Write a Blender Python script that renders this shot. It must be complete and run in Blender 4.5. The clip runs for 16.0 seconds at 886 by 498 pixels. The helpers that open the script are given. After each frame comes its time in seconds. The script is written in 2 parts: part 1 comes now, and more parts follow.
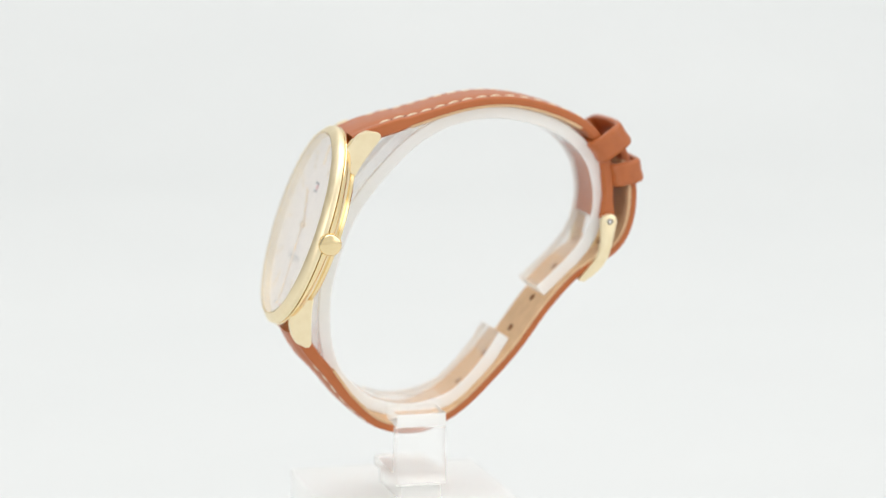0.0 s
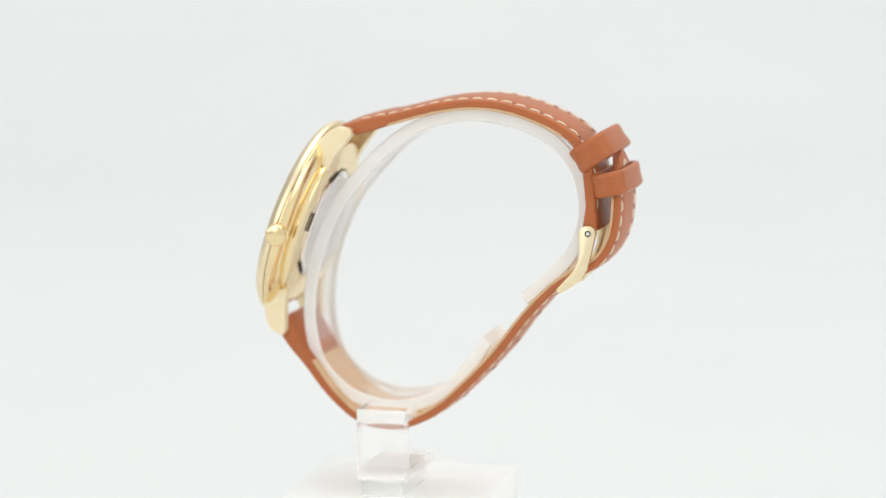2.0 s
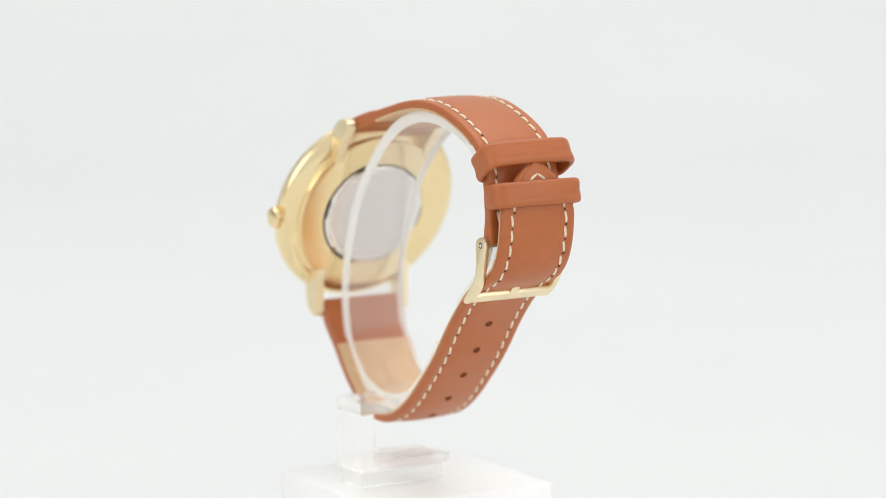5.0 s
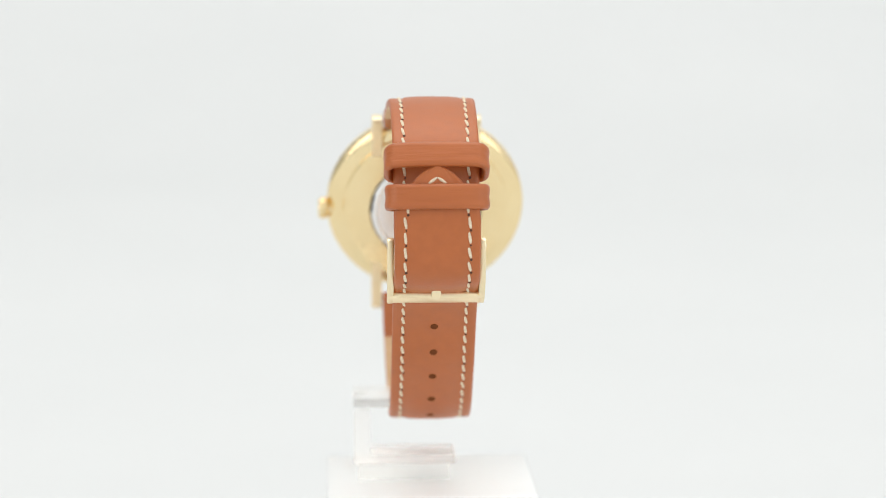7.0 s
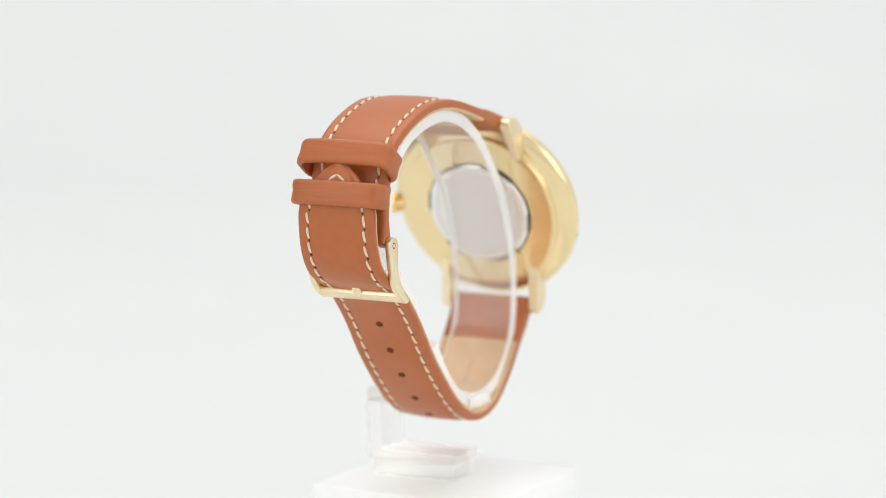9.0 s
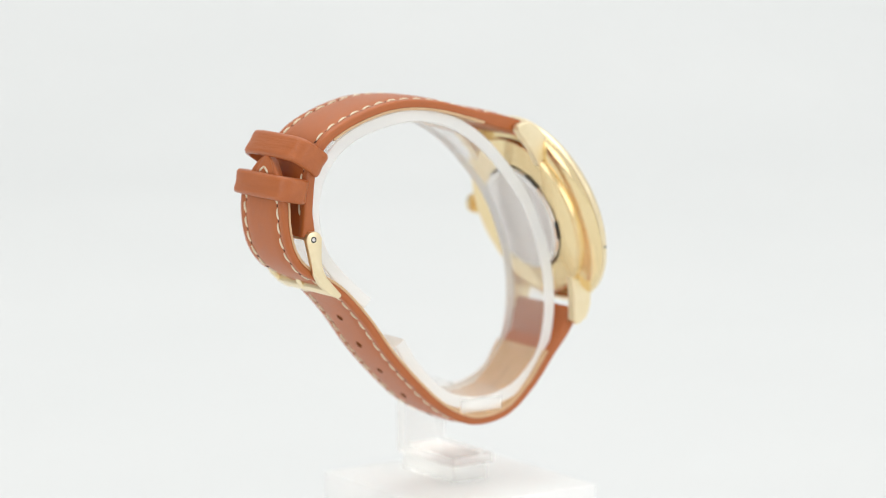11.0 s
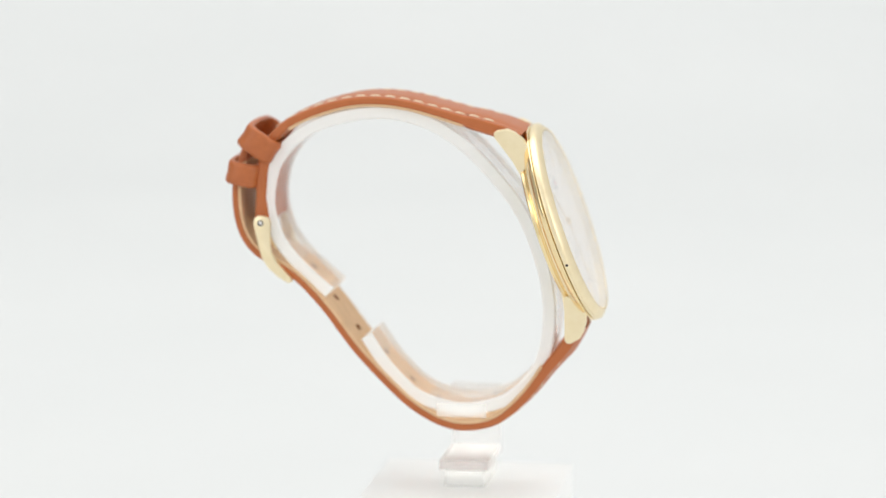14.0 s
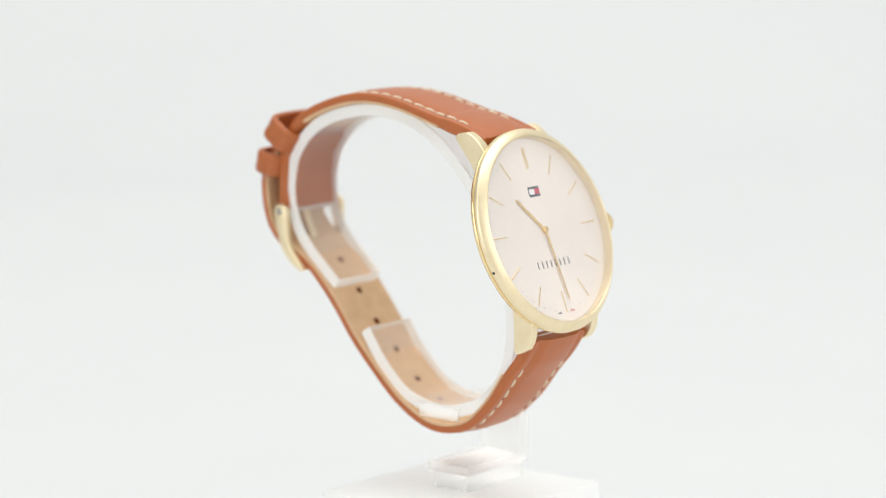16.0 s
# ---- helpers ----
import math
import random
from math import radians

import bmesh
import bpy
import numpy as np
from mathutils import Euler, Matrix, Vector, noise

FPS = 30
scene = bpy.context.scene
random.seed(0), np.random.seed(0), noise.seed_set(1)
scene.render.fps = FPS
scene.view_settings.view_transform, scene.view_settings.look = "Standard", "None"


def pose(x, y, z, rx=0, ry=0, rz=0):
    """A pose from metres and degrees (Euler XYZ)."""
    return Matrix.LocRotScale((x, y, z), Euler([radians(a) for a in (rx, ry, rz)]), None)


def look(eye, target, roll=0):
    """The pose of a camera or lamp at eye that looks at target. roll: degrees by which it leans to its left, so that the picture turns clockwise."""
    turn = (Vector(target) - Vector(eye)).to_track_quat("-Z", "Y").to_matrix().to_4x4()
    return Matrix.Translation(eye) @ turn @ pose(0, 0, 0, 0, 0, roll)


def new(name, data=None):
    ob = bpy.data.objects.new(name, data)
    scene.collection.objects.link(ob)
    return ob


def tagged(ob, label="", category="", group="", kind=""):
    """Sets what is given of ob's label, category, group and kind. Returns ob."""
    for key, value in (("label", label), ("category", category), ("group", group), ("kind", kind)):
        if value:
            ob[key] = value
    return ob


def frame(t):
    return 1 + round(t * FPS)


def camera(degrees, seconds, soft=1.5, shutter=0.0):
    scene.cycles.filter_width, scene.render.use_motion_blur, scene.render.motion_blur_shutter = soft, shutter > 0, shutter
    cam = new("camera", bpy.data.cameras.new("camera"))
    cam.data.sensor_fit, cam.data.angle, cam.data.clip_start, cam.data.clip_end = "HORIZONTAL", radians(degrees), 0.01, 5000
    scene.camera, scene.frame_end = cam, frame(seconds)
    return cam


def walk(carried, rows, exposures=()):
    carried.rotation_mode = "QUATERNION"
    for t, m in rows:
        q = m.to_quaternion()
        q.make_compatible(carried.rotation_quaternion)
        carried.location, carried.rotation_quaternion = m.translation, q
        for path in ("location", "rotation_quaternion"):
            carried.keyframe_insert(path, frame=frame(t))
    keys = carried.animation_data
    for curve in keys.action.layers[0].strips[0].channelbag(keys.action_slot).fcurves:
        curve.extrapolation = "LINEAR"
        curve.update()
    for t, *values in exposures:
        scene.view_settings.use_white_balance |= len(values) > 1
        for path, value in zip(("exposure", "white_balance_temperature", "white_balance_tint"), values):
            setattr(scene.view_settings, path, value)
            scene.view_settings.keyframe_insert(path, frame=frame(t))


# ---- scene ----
MM = 0.001
LIFT = 0.1057  # height of the buckle's pin above the floor: the zero of the watch's own measures
MID = 1.0  # the watch's middle plane, in mm from the turning axis
START, RATE = 283.72, -14.487  # degrees, degrees a second

# camera on a tripod
cam = camera(17.0, 16.0, soft=0.5)
stand_point = (pose(0, -0.6624, LIFT + 0.0928, 0, 0, -0.174)
               @ pose(0, 0, 0, 90 - 8.546) @ pose(0, 0, 0, 0, 0, -0.09))
cam.data.dof.use_dof = True
cam.data.dof.focus_distance = 0.634
cam.data.dof.aperture_fstop = 9.2
walk(cam, [(0, stand_point), (16, stand_point)])

# light: an even white studio, with a large softbox overhead
world = bpy.data.worlds.new("studio")
scene.world = world
world.use_nodes = True
world.node_tree.nodes["Background"].inputs[0].default_value = (0.985, 1.0, 0.995, 1)
world.node_tree.nodes["Background"].inputs[1].default_value = 0.7
softbox = bpy.data.lights.new("softbox", "AREA")
softbox.shape, softbox.size, softbox.size_y, softbox.energy = "RECTANGLE", 2.2, 1.7, 20.0
softbox.color = (1.0, 0.983, 0.95)
new("softbox", softbox).matrix_world = look((0.05, 0.36, 2.0), (0.05, 0.36, 0.1))
# unseen fill lamps, added front left and right to brighten upright faces
for side, power in ((-1, 3.8), (1, 2.8)):
    strip = bpy.data.lights.new("side_softbox", "AREA")
    strip.shape, strip.size, strip.size_y, strip.energy = "RECTANGLE", 0.9, 0.9, power
    strip.color = (1.0, 0.992, 0.965)
    new("side_softbox", strip).matrix_world = look((side * 1.0, -0.85, 0.6), (0, 0.1, 0.12))
scene.view_settings.exposure = 0.155


# ---- materials ----
def material(name, color, rough=0.5, metal=0.0, **more):
    m = bpy.data.materials.new(name)
    m.use_nodes = True
    s = m.node_tree.nodes["Principled BSDF"]
    s.inputs["Base Color"].default_value = (*color, 1)
    s.inputs["Roughness"].default_value = rough
    s.inputs["Metallic"].default_value = metal
    for key, value in more.items():
        s.inputs[key.replace("_", " ")].default_value = value
    return m


def grain(m, low, high, scale, detail=4.0, rough=None, bump=None, stretch=(1, 1, 1)):
    """Colour variation between low and high at a size of 1/scale m, with a wish for roughness range and bump (scale, strength, depth)."""
    t = m.node_tree
    s = t.nodes["Principled BSDF"]
    at = t.nodes.new("ShaderNodeTexCoord")
    size = t.nodes.new("ShaderNodeMapping")
    size.inputs["Scale"].default_value = stretch
    t.links.new(at.outputs["Object"], size.inputs["Vector"])
    n = t.nodes.new("ShaderNodeTexNoise")
    n.inputs["Scale"].default_value, n.inputs["Detail"].default_value = scale, detail
    t.links.new(size.outputs[0], n.inputs["Vector"])
    r = t.nodes.new("ShaderNodeValToRGB")
    r.color_ramp.elements[0].position, r.color_ramp.elements[1].position = 0.3, 0.7
    r.color_ramp.elements[0].color, r.color_ramp.elements[1].color = (*low, 1), (*high, 1)
    t.links.new(n.outputs["Fac"], r.inputs[0])
    t.links.new(r.outputs[0], s.inputs["Base Color"])
    if rough:
        k = t.nodes.new("ShaderNodeMapRange")
        k.inputs["To Min"].default_value, k.inputs["To Max"].default_value = rough
        t.links.new(n.outputs["Fac"], k.inputs["Value"])
        t.links.new(k.outputs[0], s.inputs["Roughness"])
    if bump:
        v = t.nodes.new("ShaderNodeTexNoise")
        v.inputs["Scale"].default_value, v.inputs["Detail"].default_value = bump[0], 6.0
        t.links.new(size.outputs[0], v.inputs["Vector"])
        b = t.nodes.new("ShaderNodeBump")
        b.inputs["Strength"].default_value, b.inputs["Distance"].default_value = bump[1], bump[2]
        t.links.new(v.outputs["Fac"], b.inputs["Height"])
        t.links.new(b.outputs[0], s.inputs["Normal"])
    return m


LEATHER = grain(material("tan leather", (0.42, 0.12, 0.032), 0.42, Specular_IOR_Level=0.5, Coat_Weight=0.15, Coat_Roughness=0.36), (0.43, 0.113, 0.0235), (0.47, 0.125, 0.0275), 420,
                rough=(0.36, 0.52), bump=(2600, 0.28, 0.0002))
CREASED = grain(material("creased tan leather", (0.42, 0.12, 0.035), 0.42, Specular_IOR_Level=0.5, Coat_Weight=0.15, Coat_Roughness=0.36), (0.41, 0.107, 0.0235), (0.465, 0.125, 0.029), 500,
                rough=(0.36, 0.5), bump=(1100, 0.5, 0.0004), stretch=(0.12, 1, 1))
LINING = grain(material("lining leather", (0.72, 0.47, 0.27), 0.6), (0.625, 0.405, 0.222), (0.725, 0.485, 0.285), 330,
               rough=(0.5, 0.7), bump=(3600, 0.3, 0.0001))
STAMP = material("stamped print", (0.4, 0.24, 0.14), 0.7)
THREAD = grain(material("thread", (0.85, 0.76, 0.58), 0.7), (0.68, 0.56, 0.39), (0.88, 0.78, 0.6), 2600, bump=(5200, 0.5, 0.0001))
# dark brown that paints the shade inside the strap's holes
HOLE_SHADE = grain(material("cut leather edge", (0.16, 0.05, 0.016), 0.9, Specular_IOR_Level=0.1), (0.12, 0.036, 0.011), (0.19, 0.06, 0.02), 1500)
# dark brown that paints the shade at the stitch ends
STITCH_SHADE = grain(material("punched leather", (0.08, 0.03, 0.015), 0.8), (0.06, 0.022, 0.01), (0.1, 0.038, 0.018), 1500)
GOLD = grain(material("polished gold", (0.92, 0.74, 0.43), 0.18, 1.0), (0.9, 0.71, 0.4), (0.94, 0.77, 0.46), 120, rough=(0.14, 0.22))
SATIN = grain(material("satin gold", (0.85, 0.72, 0.48), 0.36, 1.0), (0.9, 0.76, 0.5), (0.94, 0.81, 0.56), 500, rough=(0.32, 0.44),
              bump=(3000, 0.06, 0.00005))
WARM = grain(material("deep gold", (0.85, 0.6, 0.26), 0.2, 1.0), (0.82, 0.57, 0.24), (0.88, 0.64, 0.3), 900, rough=(0.15, 0.25))
ETCHED = material("etched steel", (0.8, 0.765, 0.75), 0.38, 1.0)
RIM = material("polished steel", (0.9, 0.88, 0.86), 0.12, 1.0)
STEEL = grain(material("brushed steel", (0.84, 0.8, 0.78), 0.3, 1.0), (0.79, 0.755, 0.74), (0.87, 0.835, 0.82), 700, rough=(0.25, 0.4),
              stretch=(1, 8, 1))
# near-black that paints the shade inside notches and pin holes
RECESS_SHADE = material("dark slot", (0.03, 0.022, 0.018), 0.6)


def frosted(name, haze, rough, through_share=0.5, white_share=0.95):
    """Clear acrylic with a share of white haze that scatters light both ways."""
    m = material(name, (1.0, 0.996, 0.993), rough, IOR=1.09, Transmission_Weight=1.0, Coat_Weight=0.12, Coat_Roughness=0.02)
    t = m.node_tree
    white, back, both, mix = (t.nodes.new("ShaderNode" + k) for k in ("BsdfDiffuse", "BsdfTranslucent", "MixShader", "MixShader"))
    for n in (white, back):
        n.inputs["Color"].default_value = (white_share, white_share, white_share * 0.985, 1)
    both.inputs[0].default_value, mix.inputs[0].default_value = through_share, haze
    t.links.new(white.outputs[0], both.inputs[1])
    t.links.new(back.outputs[0], both.inputs[2])
    t.links.new(t.nodes["Principled BSDF"].outputs[0], mix.inputs[1])
    t.links.new(both.outputs[0], mix.inputs[2])
    t.links.new(mix.outputs[0], t.nodes["Material Output"].inputs[0])
    return m


ACRYLIC = frosted("clear acrylic", 0.04, 0.0, 0.2)
# white haze paints bright reflections into the clear stand; sawn edges are truly frosted
VEILED = frosted("lightly scuffed acrylic", 0.18, 0.0, 0.45, 1.0)
SAWN_WHITE = frosted("sawn acrylic edge", 0.85, 0.15, 0.12, 0.99)
LIGHTENED = frosted("polished acrylic edge", 0.3, 0.05, 0.08, 1.0)
# faint white haze paints the washed-out reflection into the clear glass
CRYSTAL = frosted("watch glass", 0.05, 0.0)
CRYSTAL.node_tree.nodes["Principled BSDF"].inputs["Coat Weight"].default_value = 1.0
NAVY = material("navy print", (0.012, 0.016, 0.05), 0.45)
RED = material("red print", (0.6, 0.02, 0.05), 0.45)
WHITE = material("white print", (0.85, 0.85, 0.85), 0.45)
INK = material("black print", (0.02, 0.02, 0.025), 0.45)
CARD = grain(material("opal white acrylic", (0.9, 0.9, 0.89), 0.5, Subsurface_Weight=0.85, Subsurface_Scale=0.03, Subsurface_Radius=(1, 1, 1)), (0.89, 0.9, 0.885), (0.91, 0.92, 0.905), 90, rough=(0.3, 0.42))
# grey of the added left panel that darkens reflections in the gold
PANEL_GREY = grain(material("grey wall paint", (0.3, 0.3, 0.295), 0.7), (0.43, 0.43, 0.425), (0.47, 0.47, 0.465), 6, bump=(220, 0.1, 0.001))
PAPER = grain(material("white seamless paper", (0.7, 0.71, 0.71), 0.85), (0.69, 0.704, 0.706), (0.712, 0.724, 0.725), 5, detail=2,
              bump=(900, 0.05, 0.0003))


def sunray(m):
    """Fine radial brushing round the dial's centre."""
    t = m.node_tree
    s = t.nodes["Principled BSDF"]
    at = t.nodes.new("ShaderNodeTexCoord")
    split = t.nodes.new("ShaderNodeSeparateXYZ")
    t.links.new(at.outputs["Object"], split.inputs[0])
    turn = t.nodes.new("ShaderNodeMath")
    turn.operation = "ARCTAN2"
    t.links.new(split.outputs["Y"], turn.inputs[0])
    t.links.new(split.outputs["X"], turn.inputs[1])
    n = t.nodes.new("ShaderNodeTexNoise")
    n.noise_dimensions = "1D"
    n.inputs["Scale"].default_value, n.inputs["Detail"].default_value = 60, 3
    t.links.new(turn.outputs[0], n.inputs["W"])
    r = t.nodes.new("ShaderNodeMapRange")
    r.inputs["To Min"].default_value, r.inputs["To Max"].default_value = 0.3, 0.46
    t.links.new(n.outputs["Fac"], r.inputs["Value"])
    t.links.new(r.outputs[0], s.inputs["Roughness"])
    tangent = t.nodes.new("ShaderNodeTangent")
    tangent.direction_type, tangent.axis = "RADIAL", "Z"
    t.links.new(tangent.outputs[0], s.inputs["Tangent"])
    s.inputs["Anisotropic"].default_value = 0.8
    return m


DIAL = sunray(material("sunray dial", (0.9, 0.82, 0.765), 0.35, 0.4))


# ---- mesh helpers, all in mm ----
def part(name, bm, mat, parent=None, label="", smooth=40, m=None):
    """One mesh object from a bmesh in mm, under parent, at the pose m (in metres)."""
    bmesh.ops.recalc_face_normals(bm, faces=bm.faces)
    bmesh.ops.scale(bm, vec=(MM, MM, MM), verts=bm.verts)
    me = bpy.data.meshes.new(name)
    bm.to_mesh(me)
    bm.free()
    me.materials.append(mat)
    if smooth:
        me.shade_smooth()
        me.set_sharp_from_angle(angle=radians(smooth))
    ob = new(name, me)
    ob.parent = parent
    if m is not None:
        ob.matrix_basis = m
    return tagged(ob, label)


def again(ob, m):
    """A piece like ob on the same mesh, at the pose m."""
    o = new(ob.name.split(".")[0], ob.data)
    o.parent, o.matrix_basis = ob.parent, m
    if "label" in ob:
        o["label"] = ob["label"]
    return o


def box(x0, x1, y0, y1, z0, z1, bevel=0.0, steps=2):
    bm = bmesh.new()
    bmesh.ops.create_cube(bm, size=1)
    for v in bm.verts:
        v.co = Vector(((x0, x1)[v.co.x > 0], (y0, y1)[v.co.y > 0], (z0, z1)[v.co.z > 0]))
    if bevel:
        bmesh.ops.bevel(bm, geom=bm.edges[:], offset=bevel, segments=steps, affect="EDGES", profile=0.5)
    return bm


def lathe(profile, steps=96, closed=True):
    """Turns a list of (radius, height) round z; a radius of 0 closes the pole."""
    bm = bmesh.new()
    rings = []
    for r, h in profile:
        if r == 0:
            rings.append([bm.verts.new((0, 0, h))] * steps)
        else:
            rings.append([bm.verts.new((r * math.cos(2 * math.pi * k / steps), r * math.sin(2 * math.pi * k / steps), h)) for k in range(steps)])
    pairs = list(zip(rings, rings[1:])) + ([(rings[-1], rings[0])] if closed else [])
    for a, b in pairs:
        for k in range(steps):
            q = []
            for v in (a[k], a[(k + 1) % steps], b[(k + 1) % steps], b[k]):
                if v not in q:
                    q.append(v)
            if len(q) > 2:
                bm.faces.new(q)
    return bm


def slab(outline, depth0, depth1, place, bevel=0.0, steps=2):
    """A flat outline of (a, b) drawn out from depth0 to depth1; place(a, b, d) gives the point."""
    bm = bmesh.new()
    low = [bm.verts.new(place(a, b, depth0)) for a, b in outline]
    high = [bm.verts.new(place(a, b, depth1)) for a, b in outline]
    bm.faces.new(low)
    bm.faces.new(high[::-1])
    n = len(outline)
    for k in range(n):
        bm.faces.new((low[k], high[k], high[(k + 1) % n], low[(k + 1) % n]))
    if bevel:
        bmesh.ops.recalc_face_normals(bm, faces=bm.faces)
        sharp = [e for e in bm.edges if e.calc_face_angle(0) > 0.6]
        bmesh.ops.bevel(bm, geom=sharp, offset=bevel, segments=steps, affect="EDGES", profile=0.5, clamp_overlap=True)
    return bm


def glide(points, step=0.6):
    """A smooth line through (y, z) points, resampled at even steps: places, ways and length so far."""
    p = [Vector(q) for q in points]
    p = [2 * p[0] - p[1]] + p + [2 * p[-1] - p[-2]]
    fine = []
    for a, b, c, d in zip(p, p[1:], p[2:], p[3:]):
        for k in range(24):
            t = k / 24
            fine.append(0.5 * ((2 * b) + (c - a) * t + (2 * a - 5 * b + 4 * c - d) * t * t + (3 * b - a - 3 * c + d) * t ** 3))
    fine.append(p[-2])
    run = [0.0]
    for a, b in zip(fine, fine[1:]):
        run.append(run[-1] + (b - a).length)
    n = max(2, round(run[-1] / step))
    at = [run[-1] * k / n for k in range(n + 1)]
    ys, zs = np.interp(at, run, [q.x for q in fine]), np.interp(at, run, [q.y for q in fine])
    dy, dz = np.gradient(ys), np.gradient(zs)
    long = np.hypot(dy, dz)
    return [(y, z, a / l, b / l, s) for y, z, a, b, l, s in zip(ys, zs, dy, dz, long, at)]


def sweep(line, outline, cap=True):
    """A band along a glide line. outline(s) gives its section at length s as (x, out) points; out is to the left of the way seen from +x."""
    bm = bmesh.new()
    rings = []
    for y, z, wy, wz, s in line:
        rings.append([bm.verts.new((x, y - wz * h, z + wy * h)) for x, h in outline(s)])
    n = len(rings[0])
    for a, b in zip(rings, rings[1:]):
        for k in range(n):
            bm.faces.new((a[k], a[(k + 1) % n], b[(k + 1) % n], b[k]))
    if cap:
        bm.faces.new(rings[0])
        bm.faces.new(rings[-1][::-1])
    return bm


def ring_loop(wide, high, corner, section, steps=7):
    """A band round a rounded rectangle wide x high in the plane of x and y; section is a list of (out, along z)."""
    way = []
    for cx, cy, start in ((1, 1, 0), (-1, 1, 90), (-1, -1, 180), (1, -1, 270)):
        for k in range(steps + 1):
            a = radians(start + 90 * k / steps)
            way.append((cx * (wide / 2 - corner) + corner * math.cos(a), cy * (high / 2 - corner) + corner * math.sin(a), math.cos(a), math.sin(a)))
    bm = bmesh.new()
    rings = [[bm.verts.new((x + nx * o, y + ny * o, h)) for o, h in section] for x, y, nx, ny in way]
    m = len(section)
    for k, a in enumerate(rings):
        b = rings[(k + 1) % len(rings)]
        for j in range(m):
            bm.faces.new((a[j], a[(j + 1) % m], b[(j + 1) % m], b[j]))
    return bm


def capsule(length, radius, steps=6):
    """A stitch lying along y, arched a little."""
    bm = bmesh.new()
    rings = []
    for f, r in ((-1, 0.35), (-0.86, 0.8), (-0.5, 1), (0, 1.05), (0.5, 1), (0.86, 0.8), (1, 0.35)):
        rings.append([bm.verts.new((r * radius * math.cos(2 * math.pi * k / steps), f * length / 2,
                                    r * radius * 0.8 * math.sin(2 * math.pi * k / steps) + 0.22 * (1 - f * f) - 0.12)) for k in range(steps)])
    for a, b in zip(rings, rings[1:]):
        for k in range(steps):
            bm.faces.new((a[k], a[(k + 1) % steps], b[(k + 1) % steps], b[k]))
    bm.faces.new(rings[0])
    bm.faces.new(rings[-1][::-1])
    return bm


# ---- the set: paper sweep, plinth, acrylic stand ----
def backdrop():
    line = [(-2.6, 0), (-1.2, 0), (0, 0), (0.9, 0)]
    line += [(0.9 + 0.7 * math.sin(radians(a)), 0.7 - 0.7 * math.cos(radians(a))) for a in range(10, 91, 10)]
    line += [(1.6, 1.3), (1.6, 2.2)]
    bm = bmesh.new()
    rows = [[bm.verts.new((x * 1000, y * 1000, z * 1000)) for x in (-1.99, -0.8, 0.8, 2.4)] for y, z in line]
    for a, b in zip(rows, rows[1:]):
        for k in range(3):
            bm.faces.new((a[k], a[k + 1], b[k + 1], b[k]))
    return tagged(part("backdrop", bm, PAPER), "seamless white paper sweep, evenly lit", "backdrop", kind="structure")


def shade_panel():
    """A grey panel out of view, added at the left to darken reflections."""
    return tagged(part("wall_left", box(-2100, -2000, -2600, 1600, 0, 2200), PANEL_GREY, smooth=0), "unseen mid-grey panel added to darken reflections from the left", "wall", kind="structure")


def plinth():
    return tagged(part("plinth", box(-22.6, 24.3, -29.2, 14.6, -105.7, -60.7, 0.35), CARD, smooth=30),
                  "plain opal-white square block under the acrylic watch stand", "plinth")


CUFF = [(23.0, -16.3), (26.6, -13.2), (31, -9), (34.4, -4.5), (36.4, 1), (36.7, 7), (34.8, 13.8), (29.8, 19.6), (22, 23.4), (11, 25.2), (1, 23.4), (-7, 19),
        (-13.8, 12.6), (-20.2, 4.6), (-24.3, -4), (-27.0, -14), (-27.3, -24), (-24.9, -32.7), (-19.2, -38.8), (-14, -41.2), (-8, -42.2), (-1.6, -41.2),
        (4, -38.6), (10.2, -32.4), (14.6, -26)]


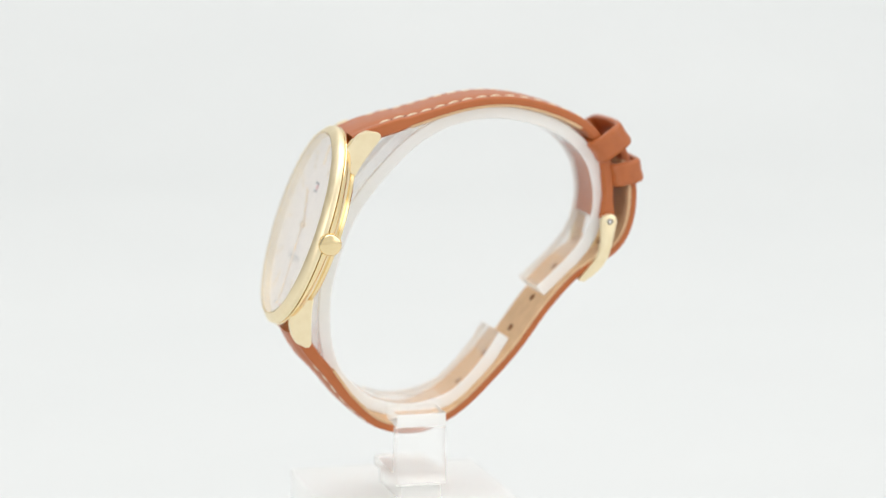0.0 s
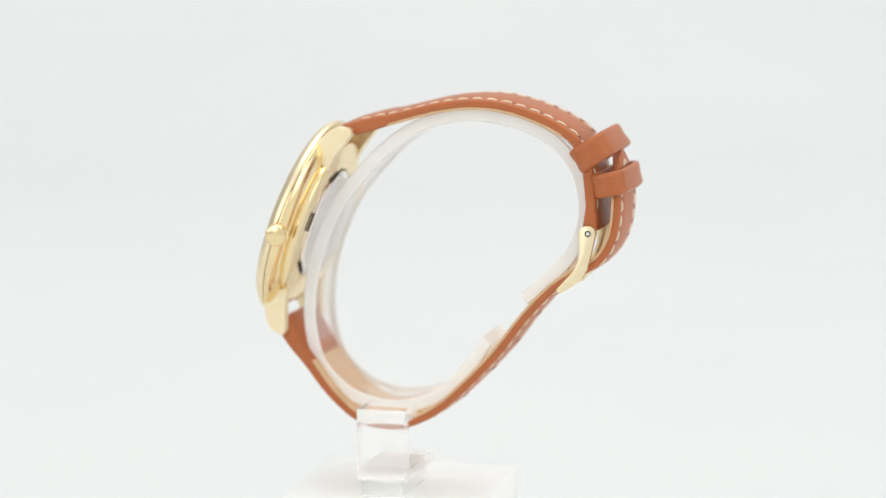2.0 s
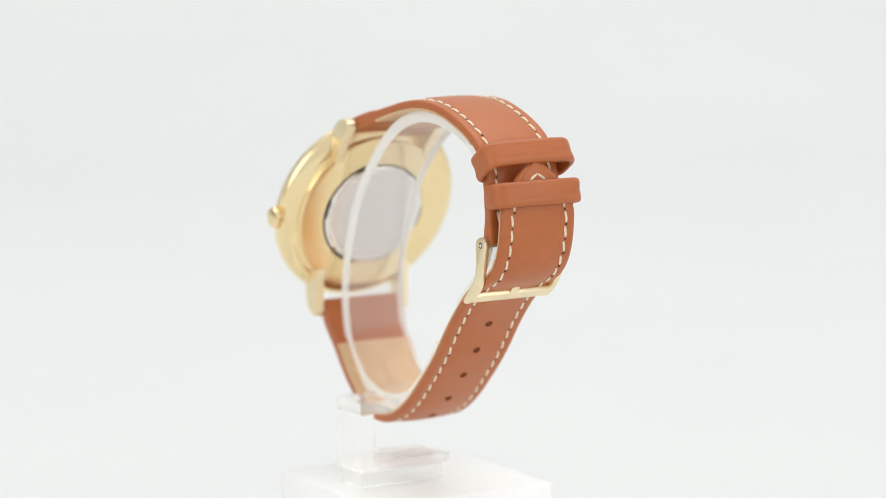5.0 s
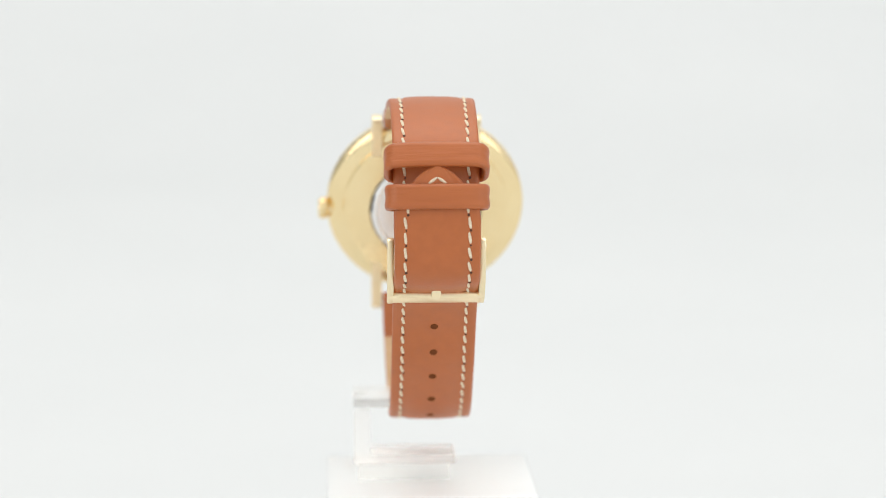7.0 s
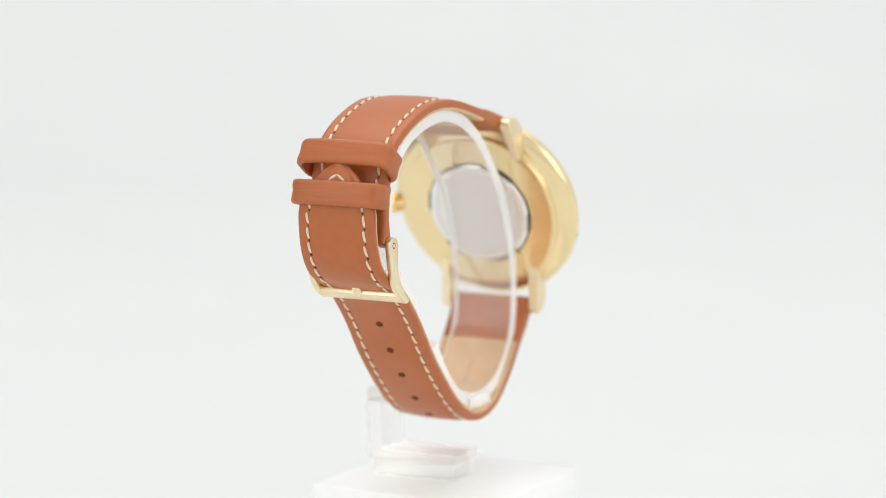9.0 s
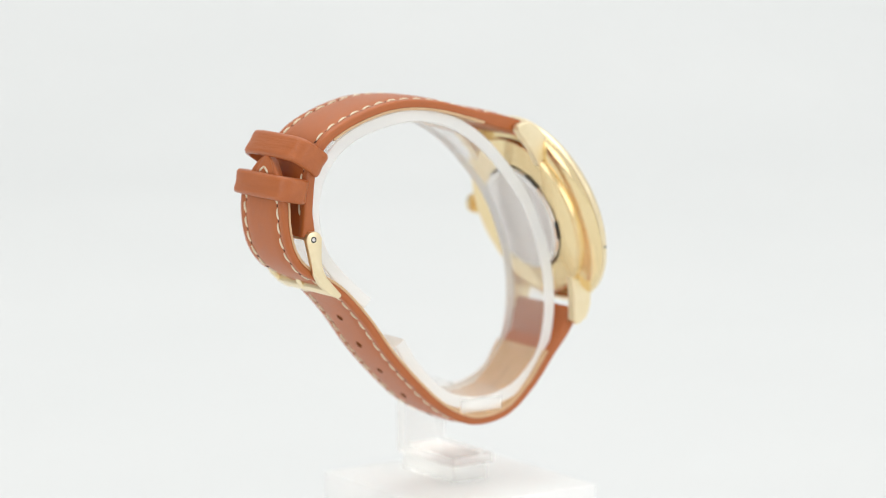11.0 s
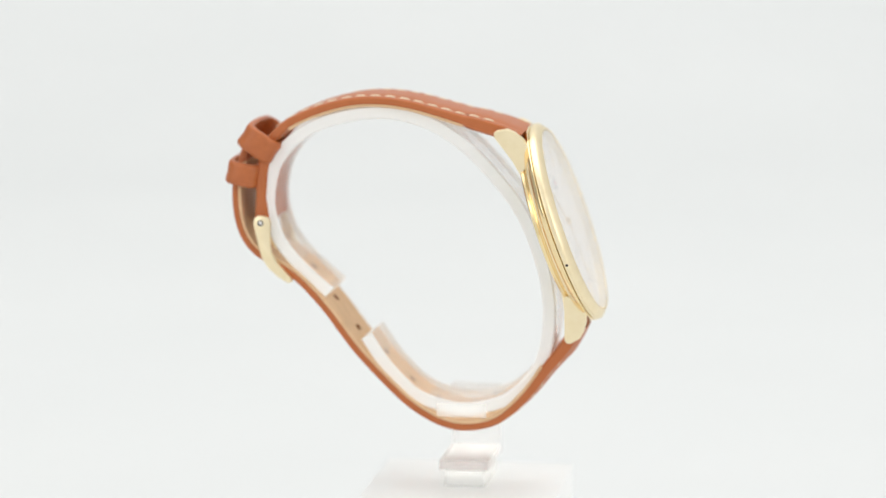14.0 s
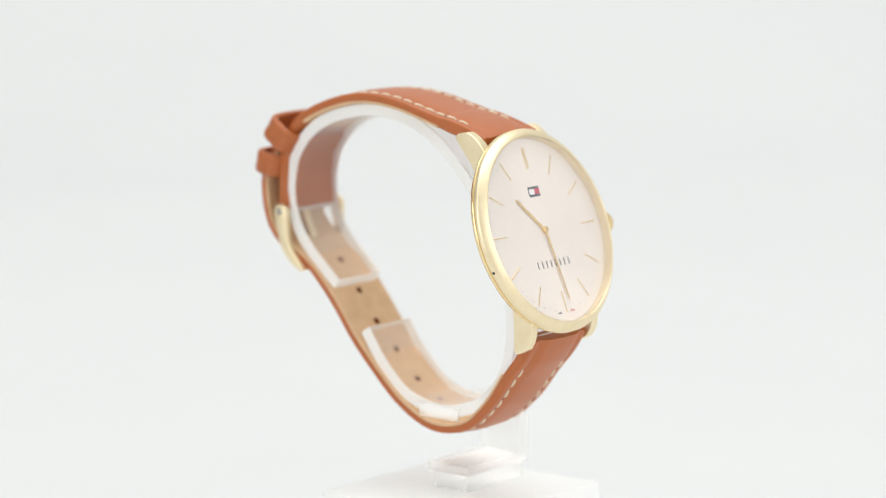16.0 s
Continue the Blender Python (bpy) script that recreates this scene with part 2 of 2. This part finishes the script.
def acrylic_stand():
    st = tagged(new("watch_stand"), "clear acrylic C-shaped watch display stand with a square foot", "stand")
    x0, x1 = -7.4, 8.0

    def section(s):
        return [(x0 + 0.3, -1.1), (x0, -0.8), (x0, 1.5), (x0 + 0.3, 1.8), (x1 - 0.3, 1.8), (x1, 1.5), (x1, -0.8), (x1 - 0.3, -1.1)]
    part("cuff", sweep(glide(CUFF, 1.0), section), VEILED, st, smooth=35)
    # bracket: a tab under the cuff, an upright and a foot
    y0, y1 = -13.0, -1.8
    plate = [(14.6, -43.75), (14.6, -54.0), (14.3, -54.4), (-4.5, -54.4), (-5.0, -54.9), (-5.0, -56.4), (-4.6, -56.9), (18.0, -56.9), (18.4, -56.5), (18.4, -43.75)]
    part("bracket", slab(plate, y0, y1, lambda a, b, d: (a, d, b + 0.06), 0.2, 1), ACRYLIC, st, smooth=0)
    part("tab", box(8.06, 18.4, y0, y1, -43.6, -40.6, 0.22, 2), VEILED, st, smooth=30)
    part("foot_pad", box(-3.6, 17.4, y0 + 1, y1 - 1, -60.68, -56.88, 0.15, 1), ACRYLIC, st, "clear spacer pad under the foot", 30)
    part("end_plate", box(-8.1, -7.46, y0, y1, -43.6, -40.6, 0.15, 2), LIGHTENED, st, smooth=30)
    for ob in st.children:
        ob.visible_shadow = False
        kind_of = ob.name.split(".")[0]
        for m in (LIGHTENED, SAWN_WHITE):
            ob.data.materials.append(m)
        for f in ob.data.polygons:  # the cuff's cut edges are frosted, the other faces painted lighter with white haze
            n, c = f.normal, f.center
            if kind_of == "cuff":
                f.material_index = 2 if abs(n.x) > 0.5 or len(f.vertices) > 4 else 0
            elif kind_of == "tab":
                f.material_index = 2 if abs(n.x) > 0.5 else 0
            elif kind_of == "foot_pad":
                f.material_index = 2 if abs(n.z) > 0.5 else 1
            elif kind_of == "bracket":
                f.material_index = 2 if n.z < -0.5 else 1 if abs(n.y) > 0.8 or n.x > 0.5 or c.x < -0.004 else 0
    return st


# ---- the wristwatch ----
TILT = 19.4
CASE = Matrix.Translation((MID * MM, -29.8 * MM, 0)) @ pose(0, 0, 0, 0, 0, -0.2) @ pose(0, 0, 0, 90 - TILT)


def case(watch):
    """Case, bezel, back, glass, lugs and crown; z is the way that the dial faces, y is twelve o'clock."""
    body = part("case", lathe([(20.0, -0.3), (22.4, -0.3), (22.8, -0.24), (23.0, -0.34), (23.06, -0.55), (22.92, -1.0), (22.55, -1.45), (21.9, -1.95), (21.0, -2.4), (20.1, -2.68),
                               (19.35, -2.84), (19.15, -2.95), (19.12, -3.1), (19.3, -3.3), (19.3, -3.85), (19.15, -4.05), (18.8, -4.16), (17.8, -4.22), (13.1, -4.3), (12.9, -4.15),
                               (12.9, -3.6), (19.0, -1.8)], 128), GOLD, watch, "polished gold case", 32, CASE)
    part("bezel", lathe([(20.95, -0.25), (20.95, 1.75), (21.05, 2.12), (21.25, 2.27), (21.5, 2.2), (22.7, 1.2), (22.95, 0.9), (23.04, 0.6), (23.04, -0.02), (22.9, -0.16), (22.3, -0.2)], 128),
         SATIN, body, "satin champagne-gold bezel", 30)
    glass = part("crystal", lathe([(0, 2.15), (20.9, 2.15), (20.9, 1.9), (0, 1.9)], 96, False), CRYSTAL, body,
                 "clear flat watch glass", 25)
    glass.visible_shadow = False
    back = part("case_back", lathe([(0, -4.95), (9, -4.95), (11.6, -4.88), (12.3, -4.72), (12.55, -4.45), (12.6, -3.7), (0, -3.7)], 96, False), STEEL, body,
                "brushed steel case back", 30)
    # opening notches as solid dark blocks, their inner shade put into the colour
    slot = None
    for a in range(9, 360, 60):
        m = pose(0, 0, 0, 0, 0, a) @ pose(12.6 * MM, 0, -4.62 * MM)
        if slot:
            again(slot, m)
        else:
            slot = part("notch", box(-0.3, 0.1, -2.2, 2.2, -0.16, 0.3, 0.05, 1), RECESS_SHADE, back, "dark opening notch", 30, m)
    for wide, h in ((9.5, 6.4), (12.5, 4.3), (13.0, 2.2), (12.5, 0.1), (9.5, -2.2), (7.5, -4.4)):
        part("engraved_line", box(-wide / 2, wide / 2, h - 0.3, h + 0.3, -4.97, -4.94), ETCHED, back, "faint engraved line", 0)
    part("back_rim", lathe([(11.2, -4.98), (11.5, -5.02), (12.2, -4.9), (12.6, -4.6), (12.62, -4.4), (12.0, -4.4)], 96), RIM, back, "bright polished steel rim", 30)
    lug = [(17.0, -0.4), (19.6, -0.5), (21.6, -1.25), (23.4, -2.4), (24.6, -3.75), (25.0, -6.1), (24.7, -6.85), (23.8, -7.05), (20.8, -6.0), (17.6, -4.95),
           (13.8, -4.2), (15.2, -2.6)]
    for side in (-1, 1):
        for end in (-1, 1):
            part("lug", slab([(end * u, n) for u, n in lug], side * 10.15, side * 12.55, lambda u, n, d: (d, u, n), 0.2), SATIN, body, smooth=22)
    for end in (-1, 1):
        bm = lathe([(0, -10.6), (0.75, -10.6), (0.75, 10.6), (0, 10.6)], 16, False)
        bmesh.ops.rotate(bm, verts=bm.verts, matrix=Matrix.Rotation(radians(90), 3, "Y"))
        bmesh.ops.translate(bm, verts=bm.verts, vec=(0, end * 22.6, -4.9))
        part("spring_bar", bm, STEEL, body)
    # crown with a plain domed end and a fluted rim
    knob = part("crown", lathe([(0, 2.4), (1.7, 2.37), (2.15, 2.22), (2.35, 1.95), (2.4, 1.6), (2.4, 0.5), (2.1, 0.2), (1.1, 0.1), (1.0, -1.4), (0, -1.4)], 36, False),
                GOLD, body, "polished gold crown", 35, Matrix.Translation((22.7 * MM, -0.8 * MM, -1.1 * MM)) @ pose(0, 0, 0, 0, 90, 0))
    tooth = None
    for a in range(0, 360, 15):
        m = pose(0, 0, 0, 0, 0, a) @ pose(2.42 * MM, 0, 1.05 * MM)
        if tooth:
            again(tooth, m)
        else:
            tooth = part("flute", box(-0.12, 0.12, -0.17, 0.17, -0.55, 0.55, 0.05, 1), GOLD, knob, "", 30, m)
    part("setting_mark", lathe([(0, -0.04), (0.32, -0.04), (0.32, 0.05), (0, 0.05)], 12, False), RECESS_SHADE, body, "tiny dark pin hole", 0,
               pose(0, 0, 0, 0, 0, 198) @ Matrix.Translation((23.03 * MM, 0, 0.5 * MM)) @ pose(0, 0, 0, 0, 90, 0))
    return body


def dial(watch):
    """Dial with markers, printing and the two pointers, at twenty-nine minutes past ten."""
    face = part("dial", lathe([(0, 0.85), (20.6, 0.85), (20.9, 0.9), (20.9, 0.5), (0, 0.5)], 96, False), DIAL, watch, "pale silver sunray dial", 30, CASE @ pose(0, 0, -0.7 * MM))
    top = 0.85 * MM
    marker = None
    for hour in range(1, 12):
        m = pose(0, 0, 0, 0, 0, -30 * hour) @ pose(0, 16.3 * MM, top)
        if marker:
            again(marker, m)
        else:
            marker = part("hour_marker", box(-0.14, 0.14, -2.4, 2.4, 0, 0.2, 0.04, 1), GOLD, face, "thin gold hour marker", 30, m)
    for x in (-0.32, 0.32):
        again(marker, pose(x * MM, 16.4 * MM, top))
    dot = None
    for minute in range(60):
        if minute % 5 == 0:
            continue
        m = pose(0, 0, 0, 0, 0, -6 * minute) @ pose(0, 18.3 * MM, top)
        if dot:
            again(dot, m)
        else:
            dot = part("minute_dot", lathe([(0, 0.04), (0.09, 0.04), (0.11, 0), (0, 0)], 8, False), INK, face, "", 0, m)
    # emblem: four plain fields
    e = 8.8
    badge = part("emblem", box(-1.95, 1.95, e - 1.15, e + 1.15, 0.85, 0.95, 0.03, 1), NAVY, face, "small navy, white and red emblem", 0)
    part("white_field", box(-1.75, 0.1, e - 0.62, e + 0.62, 0.93, 0.97), WHITE, badge, "", 0)
    part("red_field", box(0.1, 1.96, e - 0.62, e + 0.62, 0.93, 0.97), RED, badge, "", 0)
    # printing reduced to plain bars
    for k in range(8):
        x = -5.5 + 1.6 * k
        part("print_bar", box(x - 0.18, x + 0.18, -8.35, -6.7, 0.85, 0.875), INK, face, "", 0)
    for x, mat, w in ((-2.4, INK, 0.6), (2.3, RED, 0.75)):
        part("print_bar", box(x - w, x + w, -18.75, -18.4, 0.85, 0.875), mat, face, "", 0)
    # pointers
    short = [(-0.42, -0.5), (0.42, -0.5), (0.42, 0), (0.34, 10.2), (0.0, 10.6), (-0.34, 10.2), (-0.42, 0)]
    long = [(-0.36, -0.5), (0.36, -0.5), (0.34, 0), (0.16, 15.8), (0.0, 16.2), (-0.16, 15.8), (-0.34, 0)]
    for name, shape, h, a in (("hour_hand", short, 1.05, -316.2), ("minute_hand", long, 1.3, -173.5)):
        part(name, slab(shape, 0, 0.16, lambda x, y, d: (x, y, d), 0.04, 1), WARM, face, "slim gold pointer", 30, pose(0, 0, h * MM * 0.9, 0, 0, a))
    part("centre_cap", lathe([(0, 1.75), (0.5, 1.72), (0.75, 1.55), (0.85, 0.85), (0, 0.85)], 24, False), WARM, face, "round gold centre cap", 40)
    for h in (-12.35, -13.25):
        part("print_bar", box(1.55, 2.0, h - 0.16, h + 0.16, 0.85, 0.875), INK, face, "", 0)
    return face


def ease(s, table):
    return float(np.interp(s, [a for a, _ in table], [b for _, b in table]))


def strap_section(half, thick, pad):
    """Section of a padded strap with rounded edges and a shallow stitching channel."""
    t, f = thick / 2, min(1.0, half / 7)
    rim = [(0.6, -t), (0.4, -t + 0.2), (0.08, -t + 0.42), (0.0, t - 0.55), (0.1, t - 0.22), (0.4, t - 0.02), (1.1, t + 0.08),
           (1.9, t - 0.02), (2.4, t - 0.1), (2.9, t - 0.02), (3.8, t + pad * 0.5), (5.4, t + pad * 0.85)]
    side = [(half - x * f, h) for x, h in rim] + [(half * 0.12, t + pad)]
    return side + [(-x, h) for x, h in side[::-1]]


def lining_section(half, thick):
    """A thin second skin on the inner side, a little narrower than the strap."""
    t, w = -thick / 2, half - 0.12
    return [(w - 0.2, t - 0.3), (w, t - 0.12), (w, t + 0.3), (-w, t + 0.3), (-w, t - 0.12), (0.2 - w, t - 0.3)]


TOP_LINE = [(-20.6, 19.4), (-18.9, 20.0), (-17.2, 20.7), (-14.6, 21.55), (-8.33, 23.3), (-2.08, 25.05), (4.16, 26.6), (10.4, 27.4), (16.64, 27.2), (22.88, 25.8), (29.13, 23.4),
            (33.6, 20.6), (36.4, 16.8), (37.7, 11.5), (38.1, 6.4), (38.05, 2.6), (38.0, 0.2)]
LOW_LINE = [(42.4, 17.2), (43.3, 12.7), (43.9, 6.4), (43.4, 0.6), (41.8, -3.9), (38.9, -7.3), (34.3, -9.9), (29.5, -13.2), (23.3, -19.8), (17.0, -28.1), (10.6, -35.0),
            (4.2, -40.9), (-2.2, -44.6), (-8.1, -45.8), (-15.2, -44.2), (-21.6, -38.7), (-26.6, -32.1), (-30.0, -28.0), (-31.9, -25.1), (-32.7, -23.5), (-33.2, -22.4)]


def stitches(strap, line, inset, start, end, half, thick, name="stitch"):
    """Two rows of thread along a strap from length start to end."""
    first = dent = None
    lens = [q[4] for q in line]
    rng = random.Random(7)
    s = start
    while s < end:
        k = min(range(len(lens)), key=lambda j: abs(lens[j] - s))
        y, z, wy, wz, _ = line[k]
        y += wy * (s - lens[k])
        z += wz * (s - lens[k])
        for side in (-1, 1):
            x = side * (half(s) - inset)
            h = thick(s) / 2 + 0.02
            across, along, out = Vector((1, 0, 0)), Vector((0, wy, wz)), Vector((0, -wz, wy))
            turn = Matrix((across, along, out)).transposed().to_4x4()
            m = (Matrix.Translation(Vector((MID + x, y - wz * h, z + wy * h)) * MM) @ turn
                 @ pose(0, 0, 0, rng.uniform(-2, 2), 0, 9 + rng.uniform(-4, 4)))
            if first:
                again(first, m)
            else:
                first = part(name, capsule(2.55, 0.3), THREAD, strap, "", 60, m)
            # a dark disc in each gap paints the needle hole's shade
            gap = m @ pose(0, 1.6 * MM, -0.06 * MM)
            if dent:
                again(dent, gap)
            else:
                dent = part("needle_hole", lathe([(0, 0.05), (0.24, 0.05), (0.36, -0.06), (0, -0.06)], 8, False), STITCH_SHADE, strap, "", 40, gap)
        s += 3.22
    return first


def shift(bm):
    bmesh.ops.translate(bm, verts=bm.verts, vec=(MID, 0, 0))
    return bm


def upper_strap(watch):
    line = glide(TOP_LINE)
    total = line[-1][4]

    def half(s):
        return ease(s, [(0, 9.95), (12, 9.9), (40, 9.35), (total, 9.1)])

    def thick(s):
        return ease(s, [(0, 2.6), (1.0, 3.0), (9.5, 3.0), (12.2, 2.8), (13.0, 2.3), (20, 2.0), (total - 16, 2.1), (total - 9, 2.5), (total - 5, 2.2), (total, 3.4)])

    def pad(s):
        return ease(s, [(0, 0.2), (1.2, 0.4), (6, 0.6), (18, 0.55), (40, 0.4), (total - 12, 0.3), (total, 0.1)])
    # the way runs to the back over the top, so its left is up and out
    strap = part("upper_strap", shift(sweep(line, lambda s: strap_section(half(s), thick(s), pad(s)))), LEATHER, watch,
                 "tan leather strap half with cream stitching", 50)
    inner = [q for q in line if 12.8 < q[4] < total - 23]
    part("lining", shift(sweep(inner, lambda s: lining_section(half(s), thick(s)))), LINING, strap, "beige lining leather", 40)
    stitches(strap, line, 2.35, 8.15, total - 4, half, lambda s: thick(s) - 0.1)
    return strap


def lower_strap(watch):
    line = glide(LOW_LINE)
    total = line[-1][4]

    def half(s):
        return ease(s, [(0, 0.9), (0.5, 2.0), (1.5, 3.5), (3, 5.0), (5, 6.7), (7, 8.0), (9, 8.85), (11, 9.15), (total - 30, 9.25), (total - 8, 9.9), (total, 9.95)])

    def thick(s):
        return ease(s, [(0, 1.7), (total - 26, 1.9), (total - 8, 2.5), (total, 3.0)])

    def pad(s):
        return ease(s, [(0, 0.1), (12, 0.4), (total - 45, 0.4), (total - 22, 0.6), (total - 6, 1.1), (total, 0.8)])
    # the way runs down and forward from the tip, so its left is outward
    strap = part("lower_strap", shift(sweep(line, lambda s: strap_section(half(s), thick(s), pad(s)))), LEATHER, watch,
                 "tan leather strap half with punched holes", 50)
    inner = [q for q in line if 4 < q[4] < total - 11.5]
    part("lining", shift(sweep(inner, lambda s: lining_section(half(s), thick(s)))), LINING, strap, "beige lining leather", 40)
    first = stitches(strap, line, 2.35, 8.6, total - 6.5, half, lambda s: thick(s) - 0.1)
    for side in (-1, 1):
        for d, x in ((3.0, 0.95), (4.6, 2.8)):
            y, z, wy, wz, s = min(line, key=lambda q: abs(q[4] - d))
            turn = Matrix((Vector((1, 0, 0)), Vector((0, wy, wz)), Vector((0, -wz, wy)))).transposed().to_4x4()
            h = thick(s) / 2 + 0.05
            again(first, Matrix.Translation(Vector((MID + side * x, y - wz * h, z + wy * h)) * MM) @ turn @ pose(0, 0, 0, 0, 0, -side * 55))
    # stamped writing on the lining, reduced to thin bars
    for d in (19, 24, 29):
        y, z, wy, wz, s = min(line, key=lambda q: abs(q[4] - total + d))
        turn = Matrix((Vector((1, 0, 0)), Vector((0, wy, wz)), Vector((0, -wz, wy)))).transposed().to_4x4()
        h = -thick(s) / 2 - 0.31
        part("stamped_bar", box(-0.22, 0.22, -1.9, 1.9, -0.03, 0.05), STAMP, strap, "", 0,
             Matrix.Translation(Vector((MID, y - wz * h, z + wy * h)) * MM) @ turn)
    # punched holes on both faces: solid discs, the shade inside painted dark
    hole = None
    for k in range(1, 7):
        hy, hz = 24.69, -20.14
        near = min(line, key=lambda q: (q[0] - hy) ** 2 + (q[1] - hz) ** 2)[4]
        s = near + 8.5 * (k - 2)
        y, z, wy, wz, s = min(line, key=lambda q: abs(q[4] - s))
        for out in ((1, -1) if k > 1 else (-1,)):
            h = thick(s) / 2 + (pad(s) + 0.12 if out > 0 else 0.42)
            turn = Matrix((Vector((1, 0, 0)), Vector((0, wy, wz)), Vector((0, -wz, wy)))).transposed().to_4x4()
            m = Matrix.Translation(Vector((MID, y - out * wz * h, z + out * wy * h)) * MM) @ turn @ pose(0, 0, 0, 0 if out > 0 else 180)
            if hole:
                again(hole, m)
            else:
                hole = part("punched_hole", lathe([(0, -0.08), (0.66, -0.06), (0.8, 0.0), (0.86, -0.08), (0.86, -0.4), (0, -0.4)], 20, False), HOLE_SHADE, strap,
                            "dark punched buckle hole", 30, m)
    return strap


def keeper(watch, y, z, wy, wz, high, wide, tall, label):
    """A leather loop round both strap layers; (wy, wz) is the strap's way."""
    s = tall / 2
    band = [(-0.7, -s + 0.35), (-0.5, -s + 0.06), (-0.1, -s), (0.35, -s + 0.12), (0.68, -s + 0.5), (0.78, -s + 1.1), (0.6, 0), (0.78, s - 1.1), (0.68, s - 0.5), (0.35, s - 0.12),
            (-0.1, s), (-0.5, s - 0.06), (-0.7, s - 0.35)]
    bm = ring_loop(wide - 1.5, high - 1.5, 2.1, band)
    bmesh.ops.subdivide_edges(bm, edges=[e for e in bm.edges if abs(e.verts[0].co.x - e.verts[1].co.x) > 8], cuts=5)
    for v in bm.verts:  # slack leather
        if v.co.y > 0:
            v.co.y += 0.75 * (1 - (v.co.x / 11) ** 2) - 0.35
        v.co.y += 0.12 * noise.noise(Vector((v.co.x * 0.25, v.co.z * 0.4, y)))
    turn = Matrix((Vector((1, 0, 0)), Vector((0, -wz, wy)), Vector((0, wy, wz)))).transposed().to_4x4()
    m = Matrix.Translation(Vector((MID, y, z)) * MM) @ turn
    return part("keeper_loop", bm, CREASED, watch, label, 50, m)


def buckle(watch):
    bk = part("buckle", slab([(33.6, -10.6), (30.9, -12.9), (31.0, -13.5), (31.9, -13.7), (35.0, -11.9), (34.6, -10.9)], MID - 10.1, MID + 10.1,
                             lambda y, z, d: (d, y, z), 0.25), SATIN, watch, "champagne-gold pin buckle", 35)
    arm = [(37.3, 1.4), (36.3, 0.9), (35.8, -0.1), (35.9, -4.6), (35.6, -6.8), (34.5, -9.0), (30.8, -13.0), (31.0, -13.6), (31.9, -13.8), (34.2, -12.4), (36.4, -10.4),
           (37.8, -8.2), (38.6, -5.2), (39.7, -0.4), (39.4, 0.8), (38.6, 1.4)]
    for side in (-1, 1):
        a, b = sorted((MID + side * 9.1, MID + side * 10.5))
        ob = part("arm", slab(arm, a, b, lambda y, z, d: (d, y, z), 0.28), SATIN, bk, smooth=28)
        end = MID + side * 10.5
        part("pin_end", lathe([(0, 0.1), (0.32, 0.1), (0.42, 0.02), (0.42, -0.1), (0, -0.1)], 20, False), STEEL, ob, "small round pin end", 30,
                   Matrix.Translation(Vector((end, 37.95, -0.3)) * MM) @ pose(0, 0, 0, 0, 90 * side))
        part("pin_hole", lathe([(0, 0.005), (0.66, 0.005), (0.7, -0.03), (0, -0.03)], 20, False), RECESS_SHADE, ob, "", 0,
             Matrix.Translation(Vector((end + side * 0.02, 37.95, -0.3)) * MM) @ pose(0, 0, 0, 0, 90 * side))
    rod = lathe([(0, -9.3), (0.6, -9.3), (0.6, 9.3), (0, 9.3)], 16, False)
    bmesh.ops.rotate(rod, verts=rod.verts, matrix=Matrix.Rotation(radians(90), 3, "Y"))
    bmesh.ops.translate(rod, verts=rod.verts, vec=(MID, 37.95, -0.3))
    part("hinge_rod", rod, STEEL, bk)
    tongue = glide([(37.9, 0.9), (39.2, -0.3), (38.3, -4), (36.4, -8.4), (35.2, -10.9), (34.3, -12.2)], 0.5)

    def flat(s):
        w = 1.0
        return [(w, -0.25), (w, 0.25), (w * 0.6, 0.5), (-w * 0.6, 0.5), (-w, 0.25), (-w, -0.25), (-w * 0.6, -0.5), (w * 0.6, -0.5)]
    part("tongue", shift(sweep(tongue, flat)), SATIN, bk, "", 40)
    return bk


def wristwatch():
    watch = tagged(new("wristwatch"), "gold wristwatch with tan stitched leather strap on a clear stand", "watch")
    case(watch)
    dial(watch)
    upper_strap(watch)
    lower_strap(watch)
    buckle(watch)
    keeper(watch, 38.45, 17.5, 0.56, -0.83, 9.1, 22.4, 5.7, "fixed tan leather keeper loop")
    keeper(watch, 42.3, 10.6, 0.2, -0.98, 7.6, 22.2, 5.4, "sliding tan leather keeper loop")
    return watch


backdrop()
shade_panel()
turning = [plinth(), acrylic_stand(), wristwatch()]


def motions():
    """Everything on the turntable goes round together at an even pace."""
    for thing in turning:
        walk(thing, [(k * 0.25, pose(0, 0, LIFT, 0, 0, START + RATE * k * 0.25)) for k in range(65)])


motions()
